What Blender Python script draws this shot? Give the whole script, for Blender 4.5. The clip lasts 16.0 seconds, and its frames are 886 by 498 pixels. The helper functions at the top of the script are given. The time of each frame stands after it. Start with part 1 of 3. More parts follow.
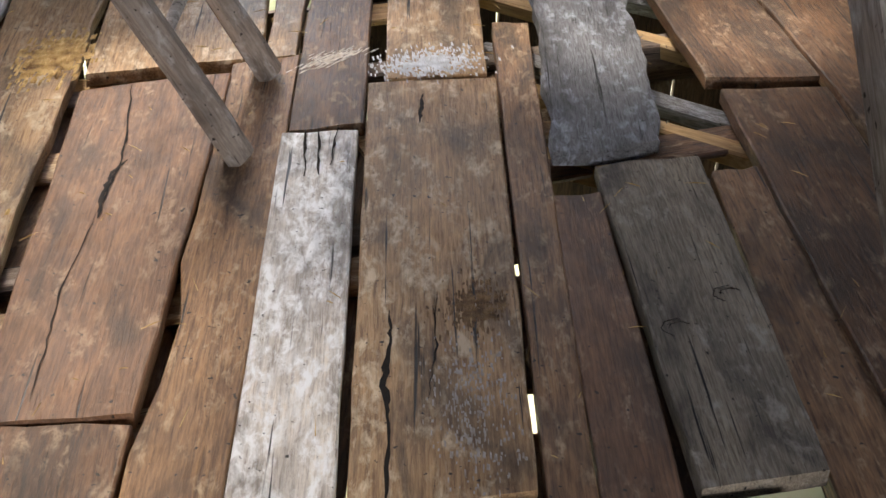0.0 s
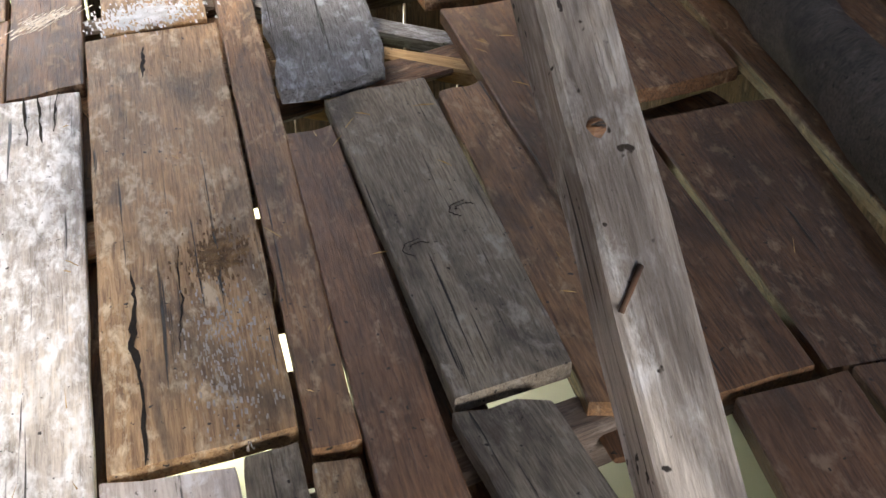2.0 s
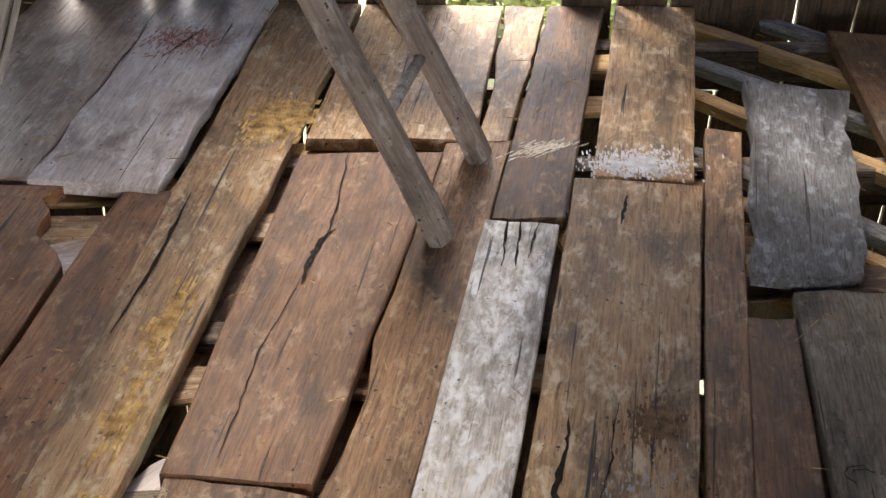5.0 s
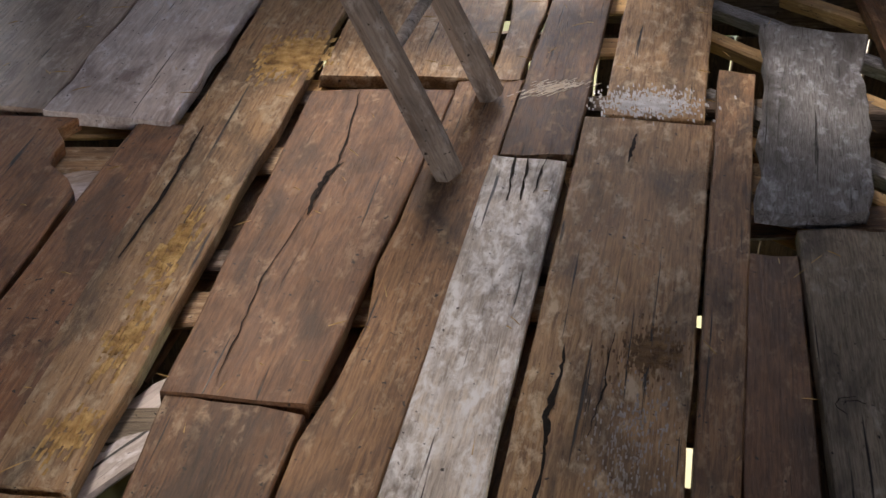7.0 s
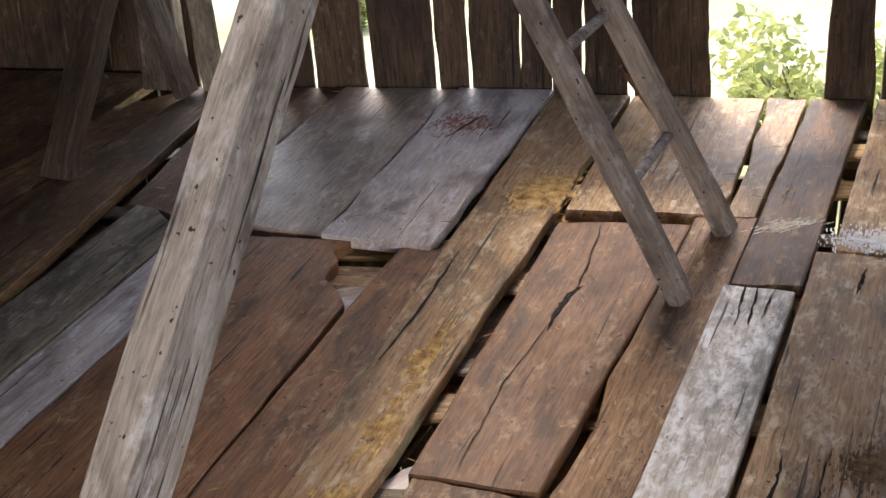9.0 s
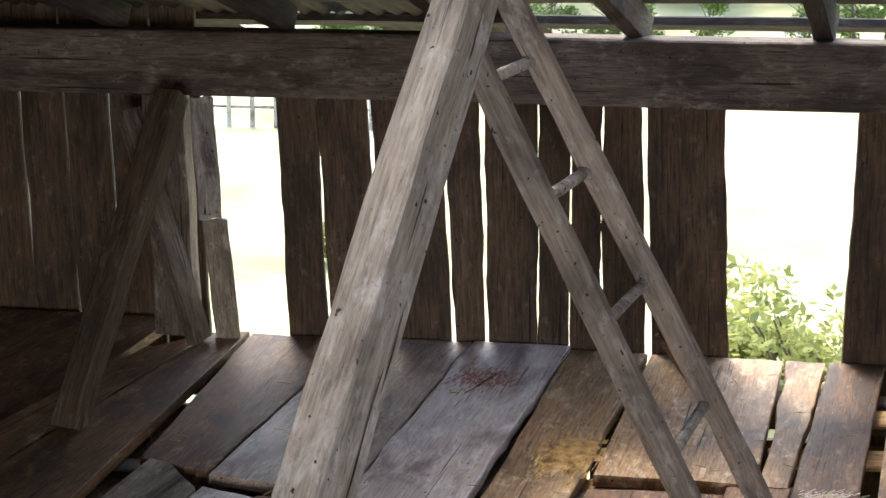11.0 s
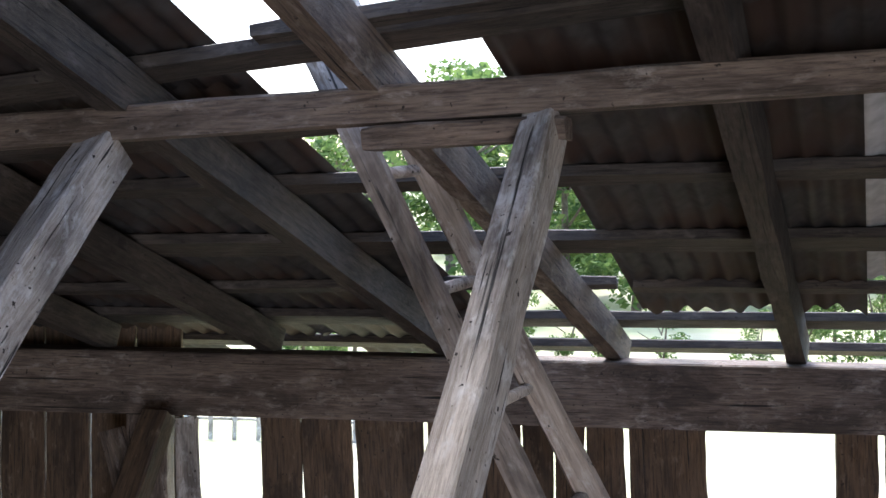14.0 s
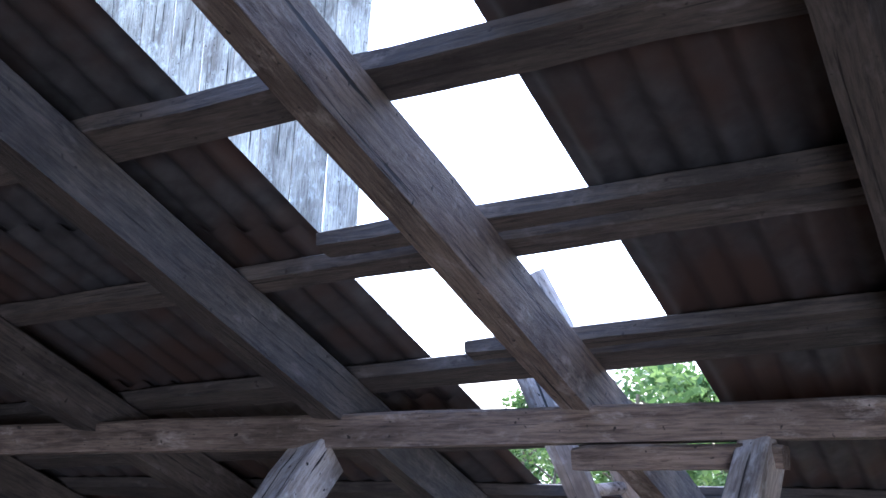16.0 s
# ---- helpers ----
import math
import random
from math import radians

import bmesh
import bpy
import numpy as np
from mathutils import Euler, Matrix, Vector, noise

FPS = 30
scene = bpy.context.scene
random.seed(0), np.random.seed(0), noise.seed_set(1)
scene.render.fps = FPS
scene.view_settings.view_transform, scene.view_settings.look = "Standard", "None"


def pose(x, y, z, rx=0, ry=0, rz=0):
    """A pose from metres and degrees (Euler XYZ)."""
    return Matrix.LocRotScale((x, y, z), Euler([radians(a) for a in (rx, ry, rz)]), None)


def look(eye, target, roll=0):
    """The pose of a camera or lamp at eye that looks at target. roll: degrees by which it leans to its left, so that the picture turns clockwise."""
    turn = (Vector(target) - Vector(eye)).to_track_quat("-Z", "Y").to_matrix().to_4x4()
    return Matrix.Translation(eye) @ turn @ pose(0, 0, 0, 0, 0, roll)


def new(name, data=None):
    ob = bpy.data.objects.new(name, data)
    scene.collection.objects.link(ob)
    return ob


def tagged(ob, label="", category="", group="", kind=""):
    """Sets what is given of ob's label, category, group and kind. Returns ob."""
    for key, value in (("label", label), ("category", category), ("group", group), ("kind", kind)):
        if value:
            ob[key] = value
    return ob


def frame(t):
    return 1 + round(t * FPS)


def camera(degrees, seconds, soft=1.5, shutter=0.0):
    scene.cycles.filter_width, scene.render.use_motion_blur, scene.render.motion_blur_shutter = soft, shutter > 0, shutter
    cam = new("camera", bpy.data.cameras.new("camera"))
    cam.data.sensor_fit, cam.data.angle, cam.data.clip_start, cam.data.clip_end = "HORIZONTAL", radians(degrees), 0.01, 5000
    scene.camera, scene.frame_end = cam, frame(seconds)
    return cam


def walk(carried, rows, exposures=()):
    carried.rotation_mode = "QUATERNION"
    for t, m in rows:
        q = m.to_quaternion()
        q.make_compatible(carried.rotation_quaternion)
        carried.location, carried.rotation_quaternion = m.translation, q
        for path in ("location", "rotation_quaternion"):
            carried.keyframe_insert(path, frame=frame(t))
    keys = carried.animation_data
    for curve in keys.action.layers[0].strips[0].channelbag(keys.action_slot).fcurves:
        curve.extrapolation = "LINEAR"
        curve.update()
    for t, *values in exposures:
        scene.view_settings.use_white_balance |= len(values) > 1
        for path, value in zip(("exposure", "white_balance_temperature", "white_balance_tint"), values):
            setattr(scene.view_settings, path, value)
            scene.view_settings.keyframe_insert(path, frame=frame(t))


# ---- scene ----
cam = camera(38.4, 16.0)
PATH = [
    (0, (0.121, -1.354, 1.599), (0.567, 0.250, 0.491), 1.08),
    (0.5, (0.143, -1.364, 1.616), (0.669, 0.201, 0.487), 0.93),
    (1, (0.165, -1.373, 1.616), (0.814, 0.126, 0.463), 0.69),
    (1.5, (0.183, -1.400, 1.619), (0.937, 0.033, 0.444), 0.64),
    (2, (0.194, -1.405, 1.614), (0.941, 0.021, 0.426), 0.26),
    (2.5, (0.177, -1.380, 1.614), (0.813, 0.107, 0.436), 0.53),
    (3, (0.137, -1.368, 1.648), (0.650, 0.177, 0.487), 1.72),
    (3.5, (0.109, -1.360, 1.656), (0.486, 0.244, 0.522), 2.95),
    (4, (0.096, -1.346, 1.667), (0.351, 0.302, 0.563), 3.20),
    (4.5, (0.102, -1.340, 1.702), (0.291, 0.343, 0.638), 2.76),
    (4.7, (0.099, -1.335, 1.710), (0.277, 0.361, 0.665), 2.77),
    (6.8, (0.153, -1.368, 1.666), (0.279, 0.320, 0.602), 3.00),
    (7, (0.183, -1.404, 1.672), (0.289, 0.263, 0.571), 2.64),
    (7.5, (0.229, -1.479, 1.695), (0.274, 0.179, 0.578), 1.86),
    (8, (0.250, -1.550, 1.709), (0.207, 0.151, 0.658), 0.69),
    (8.5, (0.253, -1.630, 1.712), (0.090, 0.110, 0.740), -0.70),
    (9, (0.243, -1.719, 1.746), (-0.057, 0.045, 0.855), -1.92),
    (9.5, (0.223, -1.750, 1.763), (-0.155, 0.061, 1.005), -1.77),
    (9.7, (0.205, -1.722, 1.776), (-0.186, 0.112, 1.080), -1.35),
    (11.8, (0.009, -1.649, 1.822), (-0.084, 0.283, 1.314), 2.18),
    (12, (0.009, -1.653, 1.825), (-0.044, 0.289, 1.349), 2.55),
    (12.5, (-0.003, -1.671, 1.840), (-0.042, 0.294, 1.471), 2.28),
    (13, (-0.027, -1.684, 1.850), (-0.108, 0.297, 1.579), 1.43),
    (13.5, (-0.044, -1.714, 1.862), (-0.183, 0.273, 1.684), 0.86),
    (14, (-0.058, -1.733, 1.869), (-0.269, 0.255, 1.788), 0.58),
    (14.5, (-0.070, -1.749, 1.888), (-0.357, 0.230, 1.900), 0.56),
    (15, (-0.086, -1.768, 1.908), (-0.445, 0.197, 2.012), 0.93),
    (15.5, (-0.102, -1.759, 1.925), (-0.533, 0.183, 2.136), 1.38),
    (16, (-0.105, -1.761, 1.929), (-0.610, 0.142, 2.287), 3.15),
]
walk(cam, [(t, look(e, g, r)) for t, e, g, r in PATH], exposures=[(0, 2.25, 6500, 10), (0.6, 2.35, 6500, 10), (1.8, 2.85, 6600, 10), (2.6, 2.75, 6600, 10), (3.4, 2.4, 6600, 11), (4.7, 2.15, 6600, 11), (7, 1.45, 6900, 16), (8.2, 1.6, 6800, 15), (9.5, 2.0, 6500, 12), (11.8, 1.85, 6400, 10), (13.3, 1.85, 6300, 10), (14.5, 2.35, 5400, 14), (16, 2.45, 5100, 17)])

# ---- light ----
world = bpy.data.worlds.new("sky")
scene.world = world
world.use_nodes = True
wn = world.node_tree.nodes
sky = wn.new("ShaderNodeTexSky")
sky.sky_type = "NISHITA"
sky.sun_disc = False
sky.sun_elevation, sky.sun_rotation = radians(58), radians(-12)
sky.air_density, sky.dust_density = 1.2, 3.0
wn["Background"].inputs["Strength"].default_value = 0.15
world.node_tree.links.new(sky.outputs["Color"], wn["Background"].inputs["Color"])
sun_data = bpy.data.lights.new("sun", "SUN")
sun_data.energy, sun_data.angle, sun_data.color = 1.4, radians(14), (1.0, 0.94, 0.85)
sun = new("sun", sun_data)
sun.matrix_world = look((0, 0, 0), (0.20, -0.52, -0.83))


# daylight of the wide doorway behind
door_data = bpy.data.lights.new("doorway_daylight", "AREA")
door_data.shape, door_data.size, door_data.size_y, door_data.energy, door_data.color = "RECTANGLE", 1.6, 1.4, 11.5, (0.97, 0.95, 0.98)
door_light = new("doorway_daylight", door_data)
door_light.matrix_world = look((1.0, -5.28, 0.85), (-0.2, -1.0, 0.15))
door_data.spread = radians(80)


# ---- materials ----
def nodes_of(name):
    m = bpy.data.materials.new(name)
    m.use_nodes = True
    return m, m.node_tree.nodes, m.node_tree.links, m.node_tree.nodes["Principled BSDF"]


def ramp(n, stops):
    r = n.new("ShaderNodeValToRGB")
    e = r.color_ramp.elements
    while len(e) < len(stops):
        e.new(0.5)
    for k, (p, c) in zip(e, stops):
        k.position, k.color = p, (*c, 1)
    return r


def wood(name, dark, light, worn, wear=0.5, rough=(0.36, 0.68), grain=1.0, crack=0.5, bump=0.5, stain=(0.03, 0.017, 0.008)):
    """Old sawn wood: grain along local X, worn patches, dark stains, drying cracks, scattered nail marks."""
    m, n, l, b = nodes_of(name)
    tc, info = n.new("ShaderNodeTexCoord"), n.new("ShaderNodeObjectInfo")
    off = n.new("ShaderNodeVectorMath"); off.operation = "MULTIPLY_ADD"
    l.new(info.outputs["Random"], off.inputs[0])
    off.inputs[1].default_value = (37.0, 19.0, 11.0)
    l.new(tc.outputs["Object"], off.inputs[2])

    def noise_tex(scale, stretch, detail=6, rough_=0.6, dist=0.0):
        mp = n.new("ShaderNodeMapping"); mp.inputs["Scale"].default_value = stretch
        l.new(off.outputs[0], mp.inputs["Vector"])
        t = n.new("ShaderNodeTexNoise")
        t.inputs["Scale"].default_value, t.inputs["Detail"].default_value = scale, detail
        t.inputs["Roughness"].default_value, t.inputs["Distortion"].default_value = rough_, dist
        l.new(mp.outputs[0], t.inputs["Vector"])
        return t.outputs["Fac"]

    def mix(kind, fac, a, c):
        x = n.new("ShaderNodeMixRGB"); x.blend_type = kind
        for s, v in zip(x.inputs, (fac, a, c)):
            if hasattr(v, "is_output"):
                l.new(v, s)
            else:
                s.default_value = v if isinstance(v, float) else (*v, 1)
        return x.outputs[0]

    fine = noise_tex(10 * grain, (1.0, 14.0, 14.0), 9, 0.72, 0.4)
    broad = noise_tex(2.6, (0.9, 2.4, 2.4), 5, 0.6, 0.8)
    blot = noise_tex(7.0, (0.8, 1.6, 1.6), 6, 0.65, 0.5)
    scuff = noise_tex(26.0, (0.55, 1.2, 1.2), 8, 0.7, 0.3)
    lines = noise_tex(4.5, (0.35, 15.0, 15.0), 5, 0.55, 0.25)
    speck = noise_tex(60.0, (1.0, 1.0, 1.0), 2, 0.5)
    r1 = ramp(n, [(0.36, dark), (0.60, light)])
    l.new(fine, r1.inputs[0])
    rb = ramp(n, [(0.35, (0, 0, 0)), (0.68, (1, 1, 1))]); l.new(broad, rb.inputs[0])
    col = mix("MULTIPLY", 0.62, r1.outputs[0], mix("MIX", rb.outputs[0], (0.32, 0.27, 0.23), (1.3, 1.2, 1.05)))
    rw = ramp(n, [(0.56 - 0.16 * wear, (0, 0, 0)), (0.68 - 0.12 * wear, (1, 1, 1))]); l.new(scuff, rw.inputs[0])
    rw2 = ramp(n, [(0.52 - 0.2 * wear, (0, 0, 0)), (0.64 - 0.16 * wear, (1, 1, 1))]); l.new(blot, rw2.inputs[0])
    mask = mix("MULTIPLY", 1.0, rw.outputs[0], rw2.outputs[0])
    col = mix("MIX", mask, col, worn)
    rs = ramp(n, [(0.34, (1, 1, 1)), (0.47, (0, 0, 0))]); l.new(broad, rs.inputs[0])
    col = mix("MIX", mix("MULTIPLY", 1.0, rs.outputs[0], (0.5, 0.5, 0.5)), col, stain)
    rc = ramp(n, [(0.30 + 0.03 * crack, (1, 1, 1)), (0.335 + 0.04 * crack, (0, 0, 0))]); l.new(lines, rc.inputs[0])
    col = mix("MIX", rc.outputs[0], col, (0.012, 0.009, 0.006))
    rk = ramp(n, [(0.27, (1, 1, 1)), (0.31, (0, 0, 0))]); l.new(speck, rk.inputs[0])
    col = mix("MIX", rk.outputs[0], col, (0.02, 0.013, 0.008))
    hv = n.new("ShaderNodeHueSaturation")
    mr = n.new("ShaderNodeMapRange"); mr.inputs["To Min"].default_value, mr.inputs["To Max"].default_value = 0.86, 1.2
    l.new(info.outputs["Random"], mr.inputs["Value"]); l.new(mr.outputs[0], hv.inputs["Value"]); l.new(col, hv.inputs["Color"])
    l.new(hv.outputs[0], b.inputs["Base Color"])
    rr = n.new("ShaderNodeMapRange"); rr.inputs["To Min"].default_value, rr.inputs["To Max"].default_value = rough
    l.new(scuff, rr.inputs["Value"]); rr.inputs["From Min"].default_value, rr.inputs["From Max"].default_value = 0.3, 0.7
    l.new(rr.outputs[0], b.inputs["Roughness"])
    h = mix("MULTIPLY", 1.0, mix("MIX", 0.4, fine, scuff), mix("MIX", rc.outputs[0], (1.0, 1.0, 1.0), (0.0, 0.0, 0.0)))
    bp = n.new("ShaderNodeBump"); bp.inputs["Strength"].default_value, bp.inputs["Distance"].default_value = bump, 0.010
    l.new(h, bp.inputs["Height"]); l.new(bp.outputs[0], b.inputs["Normal"])
    return m


BROWN = wood("brown_floor_wood", (0.09, 0.043, 0.018), (0.31, 0.175, 0.082), (0.44, 0.31, 0.19), 0.4)
TAN = wood("tan_floor_wood", (0.17, 0.09, 0.038), (0.47, 0.305, 0.155), (0.60, 0.47, 0.31), 0.5)
# brighter copy of RED: stronger light on the left planks put into colour
RED_LIT = wood("lit_reddish_floor_wood", (0.13, 0.055, 0.022), (0.33, 0.165, 0.074), (0.42, 0.27, 0.165), 0.35)
RED = wood("reddish_floor_wood", (0.085, 0.040, 0.019), (0.225, 0.117, 0.058), (0.32, 0.21, 0.135), 0.35)
DARK = wood("dark_floor_wood", (0.045, 0.021, 0.009), (0.20, 0.102, 0.046), (0.36, 0.25, 0.16), 0.35)
# scoured wood; skylight gloss is also put into the near-white worn tone
WHITE = wood("pale_scoured_sheen_wood", (0.30, 0.26, 0.23), (0.66, 0.62, 0.58), (0.86, 0.85, 0.84), 0.8, (0.25, 0.5))
GREY = wood("grey_weathered_wood", (0.15, 0.125, 0.092), (0.40, 0.345, 0.27), (0.50, 0.44, 0.36), 0.4, (0.5, 0.85), 1.4, 0.8, 0.8)
# rough grey wood with the sky's bluish sheen put into its colour
SLATE = wood("sky_sheen_rough_wood", (0.07, 0.07, 0.075), (0.27, 0.28, 0.31), (0.46, 0.48, 0.54), 0.45, (0.35, 0.6), 1.6, 0.9, 1.2)
LILAC = wood("smooth_grey_wood", (0.48, 0.42, 0.40), (0.76, 0.71, 0.70), (0.84, 0.81, 0.81), 0.5, (0.28, 0.5), 0.8, 0.2, 0.25, (0.20, 0.12, 0.09))
DULL = wood("dull_grey_brown_wood", (0.30, 0.23, 0.185), (0.56, 0.47, 0.395), (0.66, 0.58, 0.52), 0.4, (0.28, 0.55), 0.8, 0.25, 0.3, (0.14, 0.08, 0.05))
# near-black copy of BEAM: shade under the roof put into the colour
ROOFW = wood("shade_dark_wood", (0.022, 0.018, 0.015), (0.080, 0.065, 0.054), (0.115, 0.096, 0.083), 0.3, (0.65, 0.95), 0.9, 0.6, 0.6, (0.015, 0.011, 0.009))
WALLW = wood("dark_wall_board_wood", (0.042, 0.026, 0.015), (0.14, 0.092, 0.055), (0.20, 0.15, 0.105), 0.25, (0.6, 0.9), 0.7, 0.6, 0.6)
BEAM = wood("hewn_beam_wood", (0.075, 0.054, 0.042), (0.23, 0.18, 0.145), (0.32, 0.27, 0.23), 0.35, (0.6, 0.9), 0.9, 0.8, 0.9)
POSTW = wood("weathered_post_wood", (0.30, 0.26, 0.225), (0.60, 0.56, 0.525), (0.70, 0.67, 0.64), 0.5, (0.6, 0.9), 1.3, 0.75, 0.9)
LADW = wood("grey_ladder_wood", (0.20, 0.165, 0.14), (0.36, 0.315, 0.28), (0.44, 0.40, 0.365), 0.4, (0.5, 0.8), 0.8, 0.2, 0.25)
FRESH = wood("fresh_sawn_joist_wood", (0.42, 0.26, 0.11), (0.66, 0.46, 0.22), (0.70, 0.52, 0.28), 0.3, (0.6, 0.8), 0.8, 0.1, 0.2, (0.35, 0.2, 0.08))
SILVER = wood("silver_outdoor_board_wood", (0.22, 0.21, 0.20), (0.52, 0.51, 0.50), (0.62, 0.62, 0.62), 0.4, (0.7, 0.95), 0.8, 0.9, 0.7, (0.12, 0.09, 0.07))


def tin(name, c0, c1, rust, amount):
    m, n, l, b = nodes_of(name)
    tc = n.new("ShaderNodeTexCoord")
    t, t2 = n.new("ShaderNodeTexNoise"), n.new("ShaderNodeTexNoise")
    t.inputs["Scale"].default_value, t.inputs["Detail"].default_value = 3.0, 8
    t2.inputs["Scale"].default_value, t2.inputs["Detail"].default_value = 22.0, 6
    l.new(tc.outputs["Object"], t.inputs["Vector"]); l.new(tc.outputs["Object"], t2.inputs["Vector"])
    r = ramp(n, [(0.3, c0), (0.7, c1)]); l.new(t2.outputs["Fac"], r.inputs[0])
    rr = ramp(n, [(0.62 - amount * 0.3, (0, 0, 0)), (0.7 - amount * 0.2, (1, 1, 1))]); l.new(t.outputs["Fac"], rr.inputs[0])
    x = n.new("ShaderNodeMixRGB"); l.new(rr.outputs[0], x.inputs[0]); l.new(r.outputs[0], x.inputs[1]); x.inputs[2].default_value = (*rust, 1)
    l.new(x.outputs[0], b.inputs["Base Color"])
    b.inputs["Metallic"].default_value, b.inputs["Roughness"].default_value = 0.1, 0.75
    return m


# rusty iron, with the underside's shade also put into the dark base
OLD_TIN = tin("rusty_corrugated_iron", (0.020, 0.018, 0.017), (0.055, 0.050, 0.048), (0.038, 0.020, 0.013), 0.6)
NEW_TIN = tin("galvanised_corrugated_iron", (0.38, 0.38, 0.38), (0.56, 0.56, 0.56), (0.25, 0.18, 0.13), 0.05)


def plain(name, c0, c1, scale=8.0, rough=0.8, metal=0.0, bump=0.3, mid=None):
    m, n, l, b = nodes_of(name)
    tc, t = n.new("ShaderNodeTexCoord"), n.new("ShaderNodeTexNoise")
    t.inputs["Scale"].default_value, t.inputs["Detail"].default_value = scale, 8
    l.new(tc.outputs["Object"], t.inputs["Vector"])
    r = ramp(n, [(0.3, c0), (0.5, mid), (0.7, c1)] if mid else [(0.3, c0), (0.7, c1)]); l.new(t.outputs["Fac"], r.inputs[0])
    l.new(r.outputs[0], b.inputs["Base Color"])
    b.inputs["Roughness"].default_value, b.inputs["Metallic"].default_value = rough, metal
    bp = n.new("ShaderNodeBump"); bp.inputs["Strength"].default_value, bp.inputs["Distance"].default_value = bump, 0.02
    l.new(t.outputs["Fac"], bp.inputs["Height"]); l.new(bp.outputs[0], b.inputs["Normal"])
    return m


STAIN = plain("faded_red_paint", (0.34, 0.13, 0.09), (0.5, 0.26, 0.2), 60.0, 0.8)
CHALK = plain("pale_scraped_wood", (0.62, 0.5, 0.36), (0.85, 0.78, 0.68), 50.0, 0.6)
GLOSSW = plain("pale_flakes", (0.42, 0.41, 0.40), (0.72, 0.72, 0.74), 40.0, 0.35)
CRACK = plain("dark_crack_shade", (0.006, 0.004, 0.003), (0.02, 0.013, 0.008), 60.0, 1.0)
GROUND = plain("pale_dry_grass_ground", (0.30, 0.30, 0.14), (0.62, 0.56, 0.42), 0.35, 0.95, 0, 0.3, (0.46, 0.46, 0.26))
IRON = plain("rusty_iron", (0.05, 0.03, 0.02), (0.14, 0.08, 0.05), 40.0, 0.7, 0.6)
BARK = plain("grey_bark", (0.08, 0.06, 0.045), (0.2, 0.16, 0.12), 9.0, 0.95)
SCOUR = plain("scoured_grey_wood", (0.30, 0.24, 0.19), (0.52, 0.47, 0.42), 40.0, 0.6)
CRUST = plain("brown_crust", (0.07, 0.035, 0.015), (0.30, 0.18, 0.08), 40.0, 0.9, 0, 0.8)
PUNK = plain("crumbling_yellow_rot", (0.20, 0.11, 0.04), (0.72, 0.52, 0.24), 26.0, 0.95, 0, 1.0, (0.50, 0.32, 0.12))


def leaf_mat(name, c0, c1):
    m, n, l, b = nodes_of(name)
    g = n.new("ShaderNodeNewGeometry")
    r = ramp(n, [(0.0, c0), (1.0, c1)]); l.new(g.outputs["Random Per Island"], r.inputs[0])
    tr, ad = n.new("ShaderNodeBsdfTranslucent"), n.new("ShaderNodeMixShader")
    l.new(r.outputs[0], b.inputs["Base Color"]); l.new(r.outputs[0], tr.inputs["Color"])
    b.inputs["Roughness"].default_value = 0.6
    ad.inputs[0].default_value = 0.55
    l.new(b.outputs[0], ad.inputs[1]); l.new(tr.outputs[0], ad.inputs[2])
    l.new(ad.outputs[0], n["Material Output"].inputs["Surface"])
    return m


LEAF = leaf_mat("green_tree_leaves", (0.06, 0.12, 0.03), (0.20, 0.28, 0.08))
BUSH = leaf_mat("yellow_green_leaves", (0.20, 0.25, 0.08), (0.50, 0.50, 0.18))


# ---- builders ----
def link_mesh(name, verts, faces, mat, parent=None, label="", m=None, smooth=False):
    me = bpy.data.meshes.new(name)
    me.from_pydata([tuple(v) for v in verts], [], faces)
    me.materials.append(mat)
    if smooth:
        me.polygons.foreach_set("use_smooth", [True] * len(me.polygons))
    me.update()
    ob = new(name, me)
    if m is not None:
        ob.matrix_world = m
    if parent is not None:
        ob.parent = parent
        ob.matrix_parent_inverse = parent.matrix_basis.inverted()
    if label:
        ob["label"] = label
    return ob


def frame_along(p, q, up=(0, 0, 1)):
    """A pose at p with X towards q and Z as near as can be to up; and the length."""
    p, q, up = Vector(p), Vector(q), Vector(up)
    x = (q - p).normalized()
    y = up.cross(x).normalized()
    z = x.cross(y)
    m = Matrix((x, y, z)).transposed().to_4x4()
    m.translation = p
    return m, (q - p).length


